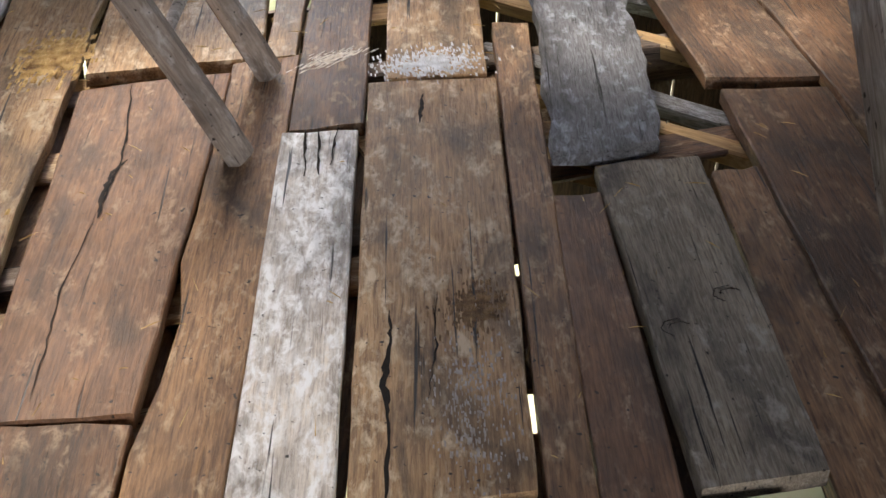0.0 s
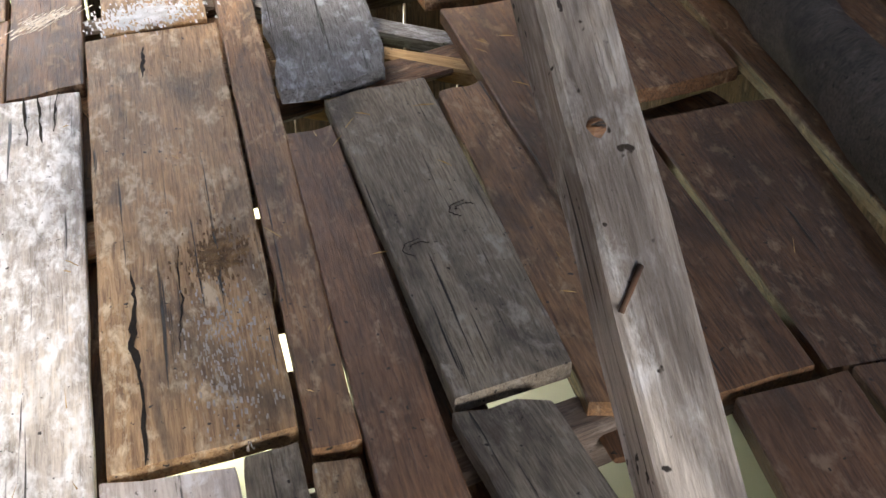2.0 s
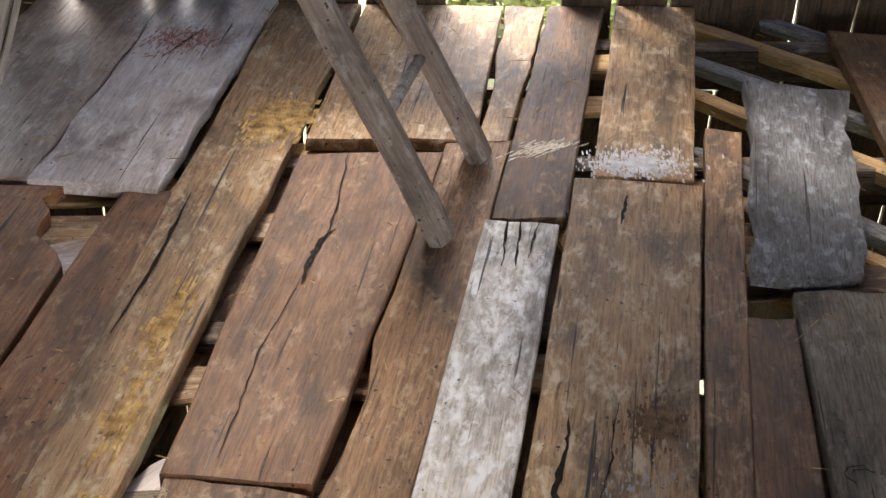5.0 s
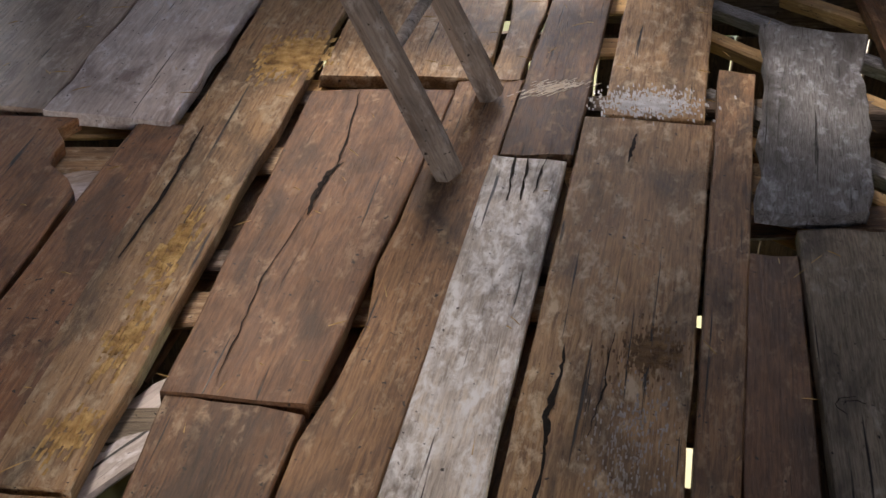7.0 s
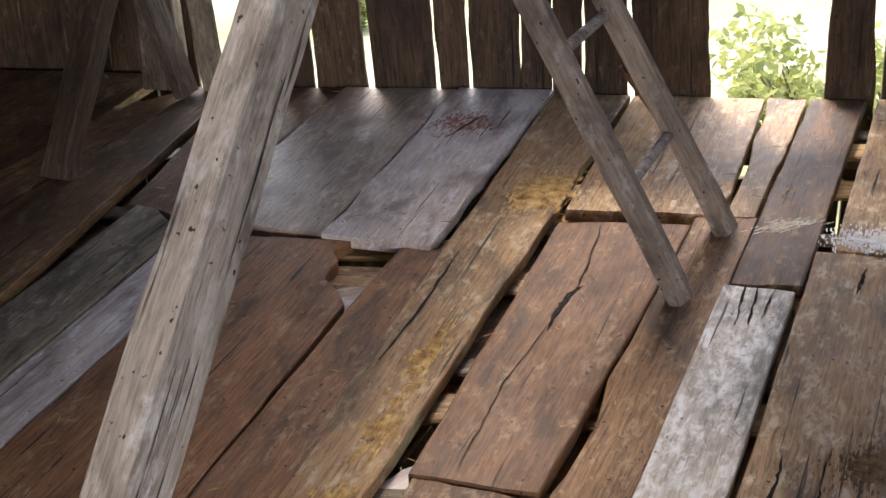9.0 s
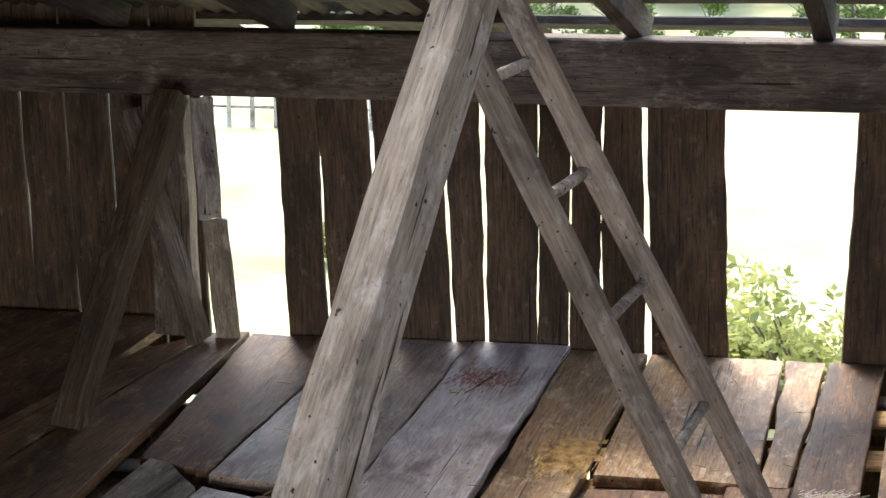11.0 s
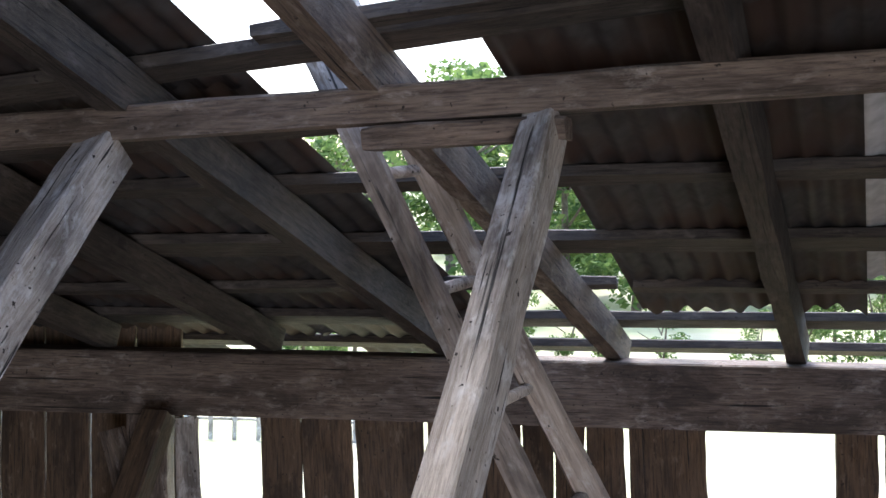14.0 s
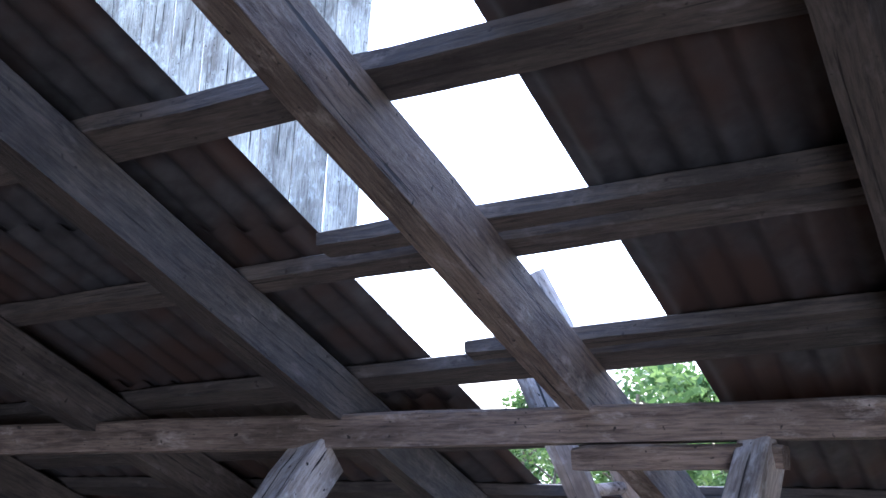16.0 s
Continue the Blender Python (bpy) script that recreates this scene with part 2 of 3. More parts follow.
def slab(length, w0, w1, thick, seed, wob=0.004, rag0=0.012, rag1=0.012, shift0=0.0, shift1=0.0, skew0=0.0, skew1=0.0, n=16, top=0.0018, bevel=0.004, notch=(), bow=0.0):
    """Verts and faces of a worn plank: X from 0 to length, top at z 0. w0/w1: widths at the ends, shift: sideways drift of the far end,
    skew: how far the ends lean, notch: (along, side, depth, reach) bites out of an edge."""
    rnd = random.Random(seed)
    ph = [rnd.uniform(0, 9) for _ in range(6)]
    cols = 6
    verts, faces = [], []

    def edge(s, side):
        k = 1.0 if side > 0 else 0.0
        v = wob * (noise.noise((s * 4.0 + ph[0], side * 3.1, ph[1])) + 0.6 * noise.noise((s * 14.0, side * 7.7 + ph[2], ph[3])) + 0.3 * noise.noise((s * 40.0, side * 2.7 + ph[2], ph[3])))
        for a, sd, dep, reach in notch:
            if sd == side and abs(s - a) < reach:
                v -= side * dep * (1 - (abs(s - a) / reach) ** 2) * (0.8 + 0.4 * noise.noise((s * 60.0, ph[4], 0)))
        return v

    for i in range(n + 1):
        f = i / n
        s = f * length
        w, c = w0 + (w1 - w0) * f, shift0 + (shift1 - shift0) * f
        lo, hi = c - w / 2 + edge(s, -1), c + w / 2 + edge(s, 1)
        ys = [lo, lo + bevel, lo + (hi - lo) * 0.33, lo + (hi - lo) * 0.67, hi - bevel, hi]
        for j, y in enumerate(ys):
            g = (y - c) / max(w, 1e-3)
            x = s
            if i == 0:
                x += skew0 * g + rag0 * noise.noise((y * 22.0, ph[4], 1.0)) + rag0 * 0.7 * noise.noise((y * 70.0, ph[4], 4.0))
            elif i == n:
                x += skew1 * g + rag1 * noise.noise((y * 22.0, ph[5], 2.0)) + rag1 * 0.7 * noise.noise((y * 70.0, ph[5], 5.0))
            z = top * noise.noise((s * 5, y * 9, ph[3])) - (bevel * 0.8 if j in (0, 5) else 0) + bow * math.sin(math.pi * f)
            if i in (0, n):
                z -= bevel * 0.6
            verts.append((x, y, z))
    for i in range(n):
        for j in range(cols - 1):
            a = i * cols + j
            faces.append((a, a + cols, a + cols + 1, a + 1))
    base = len(verts)
    verts += [(x, y, -thick) for x, y, z in verts[:base]]
    for i in range(n):
        for j in range(cols - 1):
            a = base + i * cols + j
            faces.append((a, a + 1, a + cols + 1, a + cols))
        a = i * cols
        faces.append((a, a + base, a + base + cols, a + cols))
        a = i * cols + cols - 1
        faces.append((a, a + cols, a + base + cols, a + base))
    for j in range(cols - 1):
        faces.append((j, j + 1, j + 1 + base, j + base))
        a = n * cols + j
        faces.append((a, a + base, a + base + 1, a + 1))
    return verts, [f[::-1] for f in faces]


SEED = [10]


def plank(a, b, c, d, mat, parent, name="plank", label="", z=0.0, thick=0.042, **kw):
    """A floor plank whose top has the corners a, b (far end), c, d (near end, under b and a)."""
    SEED[0] += 1
    a, b, c, d = (Vector((*v, z)) if len(v) == 2 else Vector(v) for v in (a, b, c, d))
    far, near = (a + b) / 2, (c + d) / 2
    m, length = frame_along(near, far)
    inv = m.inverted()
    la, lb, lc, ld = (inv @ v for v in (a, b, c, d))
    w1, w0 = abs(la.y - lb.y) + 0.003, abs(lc.y - ld.y) + 0.003
    kw.setdefault("skew1", (la.x - lb.x))
    kw.setdefault("skew0", (ld.x - lc.x))
    v, f = slab(length, w0, w1, thick, SEED[0], **kw)
    return link_mesh(name, v, f, mat, parent, label, m)


def beam(name, p, q, w, h, mat, parent=None, label="", up=(0, 0, 1), wob=0.006, bevel=0.008, n=14, taper=1.0, rag=0.004):
    """A timber from p to q along its middle line, w across and h high (seen with up)."""
    SEED[0] += 1
    m, length = frame_along(p, q, up)
    v, f = slab(length, w, w * taper, h, SEED[0], wob=wob, rag0=rag, rag1=rag, n=n, top=0.004, bevel=bevel)
    v = [(x, y, z + h / 2) for x, y, z in v]
    v = [(x, y + (bevel if abs(y) > w * 0.4 and z < -h * 0.45 else 0) * (-1 if y > 0 else 1), z) for x, y, z in v]
    return link_mesh(name, v, f, mat, parent, label, m)


def thing(name, label, category, group="", kind="", at=(0, 0, 0)):
    e = new(name)
    e.empty_display_size = 0.1
    e.matrix_basis = Matrix.Translation(at)
    return tagged(e, label, category, group, kind)


def pole(p, q, r0, r1, segs=12, rings=10, wob=0.08, seed=0):
    """Verts and faces of a round tapered pole from p to q."""
    m, length = frame_along(p, q, (0.3, 0.2, 1) if abs((Vector(q) - Vector(p)).normalized().z) < 0.95 else (1, 0, 0))
    v, f = [], []
    for i in range(rings + 1):
        t = i / rings
        r = r0 + (r1 - r0) * t
        for k in range(segs):
            a = 2 * math.pi * k / segs
            rr = r * (1 + wob * noise.noise((math.cos(a), math.sin(a) + seed, t * length * 6)))
            v.append(m @ Vector((t * length, rr * math.cos(a), rr * math.sin(a))))
    for i in range(rings):
        for k in range(segs):
            a, b = i * segs + k, i * segs + (k + 1) % segs
            f.append((a, b, b + segs, a + segs))
    f.append(tuple(range(segs))[::-1])
    f.append(tuple(range(rings * segs, (rings + 1) * segs)))
    return v, f


def slivers(name, cx, cy, sx, sy, count, mat, z=0.002, lean=0.24, label="", size=1.0, parent=None):
    """Thin flakes lying on a plank."""
    v, f = [], []
    rnd = random.Random(int(abs(cx) * 977 + abs(cy) * 331))
    for _ in range(count):
        a = rnd.gauss(0, 0.45), rnd.gauss(0, 0.45)
        p = Vector((cx + a[0] * sx + a[1] * sy * lean, cy + a[1] * sy, z))
        w, ln, h = rnd.uniform(0.003, 0.010) * size, rnd.uniform(0.008, 0.035) * size, rnd.uniform(0.0006, 0.002)
        k = len(v)
        v += [(p.x + dx + dy * lean, p.y + dy, p.z + dz) for dx, dy, dz in ((-w, -ln * 0.6, 0), (w * 0.6, -ln, 0), (w, ln * 0.7, 0), (-w * 0.4, ln, 0), (0, 0, h))]
        f += [(k, k + 1, k + 4), (k + 1, k + 2, k + 4), (k + 2, k + 3, k + 4), (k + 3, k, k + 4)]
    ob = link_mesh(name, v, f, mat, parent)
    return tagged(ob, label, kind="stuff")


def crack(points, width, plank_ob, z=0.0025):
    """A jagged near-black ribbon laid on a plank: a split's inner shade, as colour."""
    rnd = random.Random(len(points) * 31 + int(points[0][0] * 1000))
    dense = []
    for p, q in zip(points, points[1:]):
        for i in range(7):
            t = i / 7
            dense.append((p[0] + (q[0] - p[0]) * t + rnd.uniform(-0.003, 0.003), p[1] + (q[1] - p[1]) * t))
    dense.append(points[-1])
    v, f = [], []
    for i, (x, y) in enumerate(dense):
        e = math.sin(math.pi * min(1.0, (i + 0.4) / len(dense))) ** 0.5
        w = width * e * rnd.uniform(0.35, 1.2)
        v += [(x - w, y, z), (x + w, y, z), (x, y, z - 0.002)]
        if i:
            k = 3 * i
            f += [(k - 3, k - 1, k + 2, k), (k - 1, k - 2, k + 1, k + 2), (k - 3, k, k + 1, k - 2)]
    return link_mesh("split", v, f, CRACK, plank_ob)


# ---- floor of loose planks ----
floor = thing("floor", "loft floor of loose old wide wooden planks", "floor", kind="structure")


def fp(a, b, c, d, mat, label="", **kw):
    return plank(a, b, c, d, mat, floor, "plank", label, **kw)


def down(a, b, c, d, y):
    """The near corners c, d of a plank moved along its edges to about y."""
    out = []
    for far, near in ((b, c), (a, d)):
        k = (y - far[1]) / (near[1] - far[1])
        out.append((far[0] + (near[0] - far[0]) * k, y))
    return (a, b, *out)


wide = fp((0.78, 1.826), (1.138, 1.79), (0.730, 0.18), (0.393, 0.215), TAN, "wide tan plank with a rotten slot", rag0=0.006)
pale = fp(*down((0.496, 1.588), (0.691, 1.565), (0.377, 0.253), (0.194, 0.299), -1.2), WHITE, "pale scoured plank with split rounded end", rag1=0.01)
fp((1.240, 2.151), (1.345, 2.122), (0.815, 0.095), (0.730, 0.107), BROWN, z=0.004)
fp(*down((1.082, 1.125), (1.208, 1.120), (0.952, 0.0), (0.812, 0.04), -1.1), RED)
knotty = fp((1.232, 1.215), (1.508, 1.225), (1.255, 0.090), (1.010, 0.104), GREY, "grey rough plank with knots and ragged end", z=0.012, rag1=0.045)
fp((1.518, 1.12), (1.665, 1.22), (1.42, -0.06), (1.235, 0.0), BROWN, z=-0.014, skew1=0.0, rag1=0.03)
fp((1.733, 1.555), (2.04, 1.50), (1.665, -0.118), (1.392, -0.098), DARK, "dark plank with splintered pale edge", z=0.006)

# brown and grey planks in DARK: the dim corner's shade as colour
fp((2.21, 2.75), (2.66, 2.68), (2.25, 0.855), (1.943, 0.865), DARK, "broad dull brown plank", z=0.03)
fp((1.90, 2.95), (2.19, 2.9), (2.06, 1.55), (1.72, 1.62), DARK, z=0.012)

fp((1.90, 0.79), (2.27, 0.74), (1.97, -0.20), (1.69, -0.135), DARK, z=-0.004)
fp((1.474, -0.130), (1.715, -0.160), (1.50, -0.95), (1.24, -0.92), RED)
fp((2.0, -0.23), (1.735, -0.15), (1.53, -0.95), (1.80, -1.0), DARK, skew1=0.0, skew0=0.0)
fp((0.995, 0.075), (1.172, 0.040), (1.10, -0.75), (0.90, -0.72), GREY, rag1=0.03)
fp((0.617, 0.155), (0.715, 0.148), (0.53, -0.65), (0.41, -0.62), GREY, z=-0.006)
fp((0.375, 0.205), (0.60, 0.15), (0.40, -0.75), (0.17, -0.7), LILAC, z=-0.012)
fp((0.722, 0.086), (0.80, 0.062), (0.64, -0.62), (0.55, -0.6), TAN, z=-0.008)
fp((1.444, 2.45), (1.765, 2.36), (1.420, 1.265), (1.140, 1.262), SLATE, "splintered plank lying over the joists, bluish sky sheen in its colour", z=0.035, wob=0.022, rag1=0.03, rag0=0.025)
shiny = fp((1.155, 3.185), (1.458, 3.185), (1.119, 1.806), (0.831, 1.835), TAN, "tan plank with a shiny pale end", z=0.006)
scraped = fp((0.903, 3.184), (1.105, 3.185), (0.716, 1.602), (0.516, 1.60), DARK, "dark stained plank with a scraped pale patch")
fp((0.740, 3.184), (0.885, 3.185), (0.612, 2.062), (0.530, 2.06), TAN, "decayed tan plank", wob=0.012)
fp((0.212, 3.184), (0.722, 3.184), (0.510, 2.065), (0.012, 2.072), TAN, "sunlit tan plank with decayed end", rag0=0.02, notch=((0.0, -1, 0.06, 0.18),))
fp(*down((0.425, 2.045), (0.622, 2.063), (0.228, 0.465), (0.045, 0.473), -1.2), BROWN, "brown plank with a gnawed edge", z=-0.004, notch=((2.05, 1, 0.045, 0.12), (2.42, 1, 0.05, 0.10), (1.86, 1, 0.03, 0.07)))
broad = fp((-0.003, 1.948), (0.409, 1.965), (0.053, 0.556), (-0.247, 0.592), RED, "broad reddish plank with a long split", z=0.008, rag1=0.014)
fp(*down((-0.235, 0.582), (0.045, 0.544), (-0.008, 0.303), (-0.265, 0.345), -0.8), DARK, skew1=0.02)
fp((-0.112, 3.184), (0.193, 3.184), (-0.374, 0.315), (-0.565, 0.345), TAN, "long tan plank with crumbling yellow rot", wob=0.008, rag0=0.02)
fp((-0.66, 0.335), (-0.385, 0.305), (-0.52, -0.6), (-0.80, -0.55), TAN, z=-0.006, rag1=0.03)
fp(*down((-0.478, 1.745), (-0.290, 1.735), (-0.545, 0.348), (-0.742, 0.368), -0.5), RED_LIT, "reddish saw-marked plank", rag1=0.02)
smooth_plank = fp((-0.505, 3.185), (-0.120, 3.185), (-0.389, 1.733), (-0.735, 1.775), LILAC, "smooth grey plank with a faded red stain", z=0.016, rag0=0.022, wob=0.014)
fp((-0.975, 3.184), (-0.513, 3.184), (-0.742, 1.804), (-1.195, 1.882), DULL, "dull grey-brown broad plank", z=0.008)

fp(*down((-1.010, 1.775), (-0.508, 1.775), (-0.72, 0.52), (-1.20, 0.768), -0.6), RED_LIT, "reddish-brown worn plank with a broken corner", rag1=0.012, n=40, notch=((2.33, -1, 0.17, 0.26),))
fp((-1.435, 3.184), (-0.99, 3.184), (-1.21, 1.895), (-1.455, 1.985), BROWN, rag0=0.02)
fp((-1.58, 3.184), (-1.45, 3.184), (-1.625, 0.98), (-2.02, 1.30), BROWN, "wide brown plank with a worn edge", z=0.004)
fp((-1.82, 2.95), (-1.60, 3.184), (-2.04, 1.30), (-2.26, 1.50), BROWN, z=-0.004)
fp(*down((-1.425, 1.985), (-1.212, 1.81), (-1.409, 0.716), (-1.605, 0.975), -0.5), GREY, "narrow grey splintered plank", rag1=0.05)
fp(*down((-1.200, 1.81), (-1.020, 1.77), (-1.212, 0.768), (-1.402, 0.716), -0.4), LILAC, "narrow smooth grey plank", z=-0.004)
fp((-1.83, 1.10), (-1.645, 0.95), (-1.78, -0.3), (-1.98, -0.3), BROWN)
fp((-2.05, 1.24), (-1.85, 1.10), (-2.0, -0.2), (-2.2, -0.2), GREY, z=-0.01)
fp((-2.42, 2.0), (-2.15, 1.95), (-2.28, 1.45), (-2.52, 1.5), DULL, z=0.02)
fp((-2.4, 3.38), (-1.84, 3.38), (-2.0, 2.2), (-2.6, 2.3), DARK, z=-0.02)
fp((-2.95, 3.38), (-2.35, 3.38), (-2.65, 1.9), (-3.15, 1.9), DARK, z=-0.02)
# unseen rest of the floor, towards the back of the loft
for k in range(13):
    x = -3.0 + k * 0.47
    far = (x + 0.02, -1.25 if -1.2 < x < 1.6 else -0.75)
    fp(far, (x + 0.45, far[1]), (x - 0.2, -5.3), (x - 0.63, -5.3), (BROWN, DARK, TAN)[k % 3], z=-0.02)
for k in range(3):
    fp((2.85 + k * 0.27, 3.18), (3.1 + k * 0.27, 3.18), (2.1 + k * 0.35, -1.2), (1.85 + k * 0.33, -1.2), DARK, z=-0.012)

crack([(0.595, 0.76), (0.571, 0.651), (0.526, 0.519), (0.515, 0.418), (0.458, 0.206)], 0.007, wide)
crack([(0.706, 0.80), (0.66, 0.62), (0.602, 0.462)], 0.0022, wide)
crack([(0.909, 1.72), (0.885, 1.64), (0.86, 1.56)], 0.006, wide)
crack([(0.134, 1.947), (0.10, 1.62), (0.07, 1.474), (0.015, 1.288)], 0.0035, broad, 0.011)
crack([(0.015, 1.288), (-0.074, 0.988), (-0.106, 0.788), (-0.136, 0.627)], 0.0022, broad, 0.011)
crack([(0.10, 1.52), (0.06, 1.47), (0.03, 1.36), (0.015, 1.26)], 0.007, broad, 0.0115)
for p, q in (((0.561, 1.59), (0.514, 1.354)), ((0.596, 1.59), (0.55, 1.353)), ((0.639, 1.57), (0.587, 1.393))):
    crack([p, q], 0.004, pale)
crack([(-0.36, 2.86), (-0.40, 2.77), (-0.47, 2.62)], 0.004, smooth_plank, 0.0195)
for cx, cy in ((1.161, 0.545), (1.317, 0.631)):
    for k in range(2):
        r = 0.018 + 0.012 * k
        crack([(cx + r * 1.4 * math.cos(a), cy + r * math.sin(a)) for a in (0.3 + k, 1.2 + k, 2.2 + k, 3.1 + k)], 0.0013, knotty, 0.0145)
crack([(-0.292, 1.725), (-0.346, 1.369), (-0.412, 1.071)], 0.006, floor, 0.004)
slivers("paint_stain", -0.41, 2.77, 0.15, 0.12, 420, STAIN, 0.0175, 0.2, "faded red paint stain", 0.45, smooth_plank)
slivers("scrape", 0.70, 2.0, 0.075, 0.06, 160, CHALK, 0.0015, 1.2, "pale scraped wood", 0.5, scraped)
slivers("scoured_patch", 0.685, 0.42, 0.10, 0.24, 420, SCOUR, 0.0002, 0.2, "pale scoured wood", 0.34, wide)
slivers("crust", 0.775, 0.735, 0.075, 0.09, 420, CRUST, 0.0006, 0.2, "dark brown crusty patch", 0.4, wide)
slivers("pale_flake_patch", 0.975, 1.90, 0.16, 0.09, 900, GLOSSW, 0.0075, 0.1, "pale flakes", 0.45, shiny)
# boards lying under the gaps; they also block light from below
for y, x0, x1, mat in ((1.62, -1.0, 0.75, TAN), (2.06, -0.2, 0.75, FRESH), (0.95, -0.3, 0.8, TAN), (0.52, -0.6, 0.2, GREY), (1.80, -1.0, -0.35, FRESH), (1.55, 0.7, 1.35, TAN), (2.4, 0.6, 1.2, FRESH), (2.75, 0.7, 1.2, FRESH), (1.34, 1.0, 1.75, DARK), (1.24, -1.0, -0.35, TAN), (1.42, -0.75, -0.35, LILAC)):
    tagged(beam("under_board", (x0, y, -0.061), (x1, y + 0.05, -0.061), 0.14, 0.02, mat), "short pale board under the floor gaps", "board", "boards under the floor")
# dark strips added to keep these floor gaps black
for p, q, w, mat in (((0.16, -0.3), (0.80, 1.75), 0.10, DARK), ((-0.02, 0.3), (0.44, 2.0), 0.11, DARK), ((-0.36, 0.75), (0.0, 2.0), 0.12, BROWN), ((-0.75, 0.2), (-0.45, 1.5), 0.12, BROWN), ((-0.5, 0.95), (-0.17, 2.9), 0.10, DARK), ((-1.05, 0.4), (-0.95, 2.0), 0.16, BROWN), ((0.97, -0.2), (1.23, 1.10), 0.13, DARK), ((1.32, -0.1), (1.60, 1.2), 0.16, DARK), ((0.72, 0.12), (0.79, 0.42), 0.10, BROWN), ((0.82, 0.55), (0.91, 0.95), 0.10, BROWN), ((0.94, 1.06), (1.22, 2.1), 0.10, BROWN), ((0.80, -0.05), (0.87, 0.27), 0.10, BROWN), ((0.90, 0.40), (0.95, 0.62), 0.10, BROWN), ((0.97, 0.70), (1.08, 1.10), 0.10, DARK), ((1.95, 0.70), (1.95, 0.95), 0.6, DARK), ((-1.36, 0.6), (-1.2, 1.9), 0.12, DARK), ((-1.65, 0.8), (-1.42, 2.9), 0.12, DARK), ((-1.15, 1.8), (-0.98, 3.1), 0.10, DARK), ((0.80, 2.2), (0.92, 3.18), 0.09, BROWN)):
    tagged(beam("under_board", (*p, -0.095), (*q, -0.095), w, 0.02, mat), "long dark strip added to black out a floor gap", "board", "boards under the floor")
tagged(beam("under_board", (-0.47, 0.32, -0.062), (-0.20, 0.66, -0.062), 0.16, 0.02, LILAC), "pale grey board under the broken floor end", "board", "boards under the floor")
tagged(beam("under_board", (-0.68, 1.42, -0.062), (-0.42, 1.56, -0.062), 0.20, 0.02, DULL), "grey board seen through the square floor hole", "board", "boards under the floor")
vv, ff = pole((2.80, 1.95, 0.10), (2.05, -0.35, 0.10), 0.10, 0.12, 14, 16, 0.2, 4)
# log takes ROOFW: the dim corner's shade put into its colour
tagged(link_mesh("log", vv, ff, ROOFW, smooth=True), "dark half-stripped log lying on the floor", "log")

rnd = random.Random(77)
v, f = [], []
for _ in range(170):
    x, y = rnd.uniform(-1.4, 1.9), rnd.uniform(0.1, 3.1)
    a, ln, w = rnd.uniform(0, 3.14), rnd.uniform(0.008, 0.035), rnd.uniform(0.0008, 0.0016)
    dx, dy = math.cos(a), math.sin(a)
    k = len(v)
    v += [(x - dx * ln - dy * w, y - dy * ln + dx * w, 0.0185), (x - dx * ln + dy * w, y - dy * ln - dx * w, 0.0185), (x + dx * ln, y + dy * ln, 0.0185), (x, y, 0.0215)]
    f += [(k, k + 1, k + 3), (k + 1, k + 2, k + 3), (k + 2, k, k + 3)]
tagged(link_mesh("straw", v, f, PUNK), "scattered bits of dry straw on the planks", "straw", kind="stuff")

# rotten yellow wood, lying on the long plank
for cx, cy, sx, sy, n_ in ((-0.07, 2.19, 0.12, 0.16, 560), (-0.29, 1.12, 0.045, 0.2, 120), (-0.34, 0.78, 0.045, 0.14, 90), (-0.40, 0.47, 0.05, 0.1, 80)):
    v, f = [], []
    rnd = random.Random(int(cx * 100))
    for _ in range(n_):
        a = rnd.gauss(0, 0.4), rnd.gauss(0, 0.45)
        p = Vector((cx + a[0] * sx + a[1] * sy * 0.24, cy + a[1] * sy, 0.001))
        w, ln, h = rnd.uniform(0.0015, 0.006), rnd.uniform(0.006, 0.026), rnd.uniform(0.001, 0.005)
        b0 = len(v)
        for dx, dy, dz in ((-w, -ln, 0), (w, -ln, 0), (w, ln, 0), (-w, ln, 0), (0, -ln * 0.7, h), (0, ln * 0.7, h)):
            v.append((p.x + dx + dy * 0.24, p.y + dy, p.z + dz))
        f += [(b0, b0 + 1, b0 + 4), (b0 + 1, b0 + 2, b0 + 5, b0 + 4), (b0 + 2, b0 + 3, b0 + 5), (b0 + 3, b0, b0 + 4, b0 + 5)]
    tagged(link_mesh("rotten_wood", v, f, PUNK), "crumbling yellow rotten wood on a floor plank", "rotten wood", kind="stuff")

# joists below, and pale fresh battens over the open bay
for y, mat, lab in ((2.95, BEAM, "old"), (2.02, BEAM, "old"), (1.15, BEAM, "old"), (0.02, BEAM, "old"), (-1.2, BEAM, "old"), (-2.6, BEAM, "old"), (-4.2, BEAM, "old")):
    tagged(beam("floor_joist", (-3.2, y, -0.115), (3.5, y, -0.115), 0.09, 0.13, mat), "old timber joist under the loft planks", "joist", "floor joists")
for p, q, mat in (((1.34, 3.28), (2.35, 2.19), FRESH), ((1.20, 2.66), (2.10, 1.60), FRESH), ((1.08, 1.50), (1.85, 0.78), FRESH), ((1.20, 1.85), (1.95, 1.03), FRESH), ((1.25, 2.95), (2.05, 2.10), SLATE), ((1.62, 3.36), (2.5, 2.48), SLATE), ((1.20, 2.12), (1.95, 1.22), SLATE)):
    tagged(beam("batten", (*p, -0.075), (*q, -0.075), 0.07, 0.05, mat), "sawn batten showing through the gap in the floor" if mat is FRESH else "grey split rail under the floor gap", "batten", "battens in the floor gap")

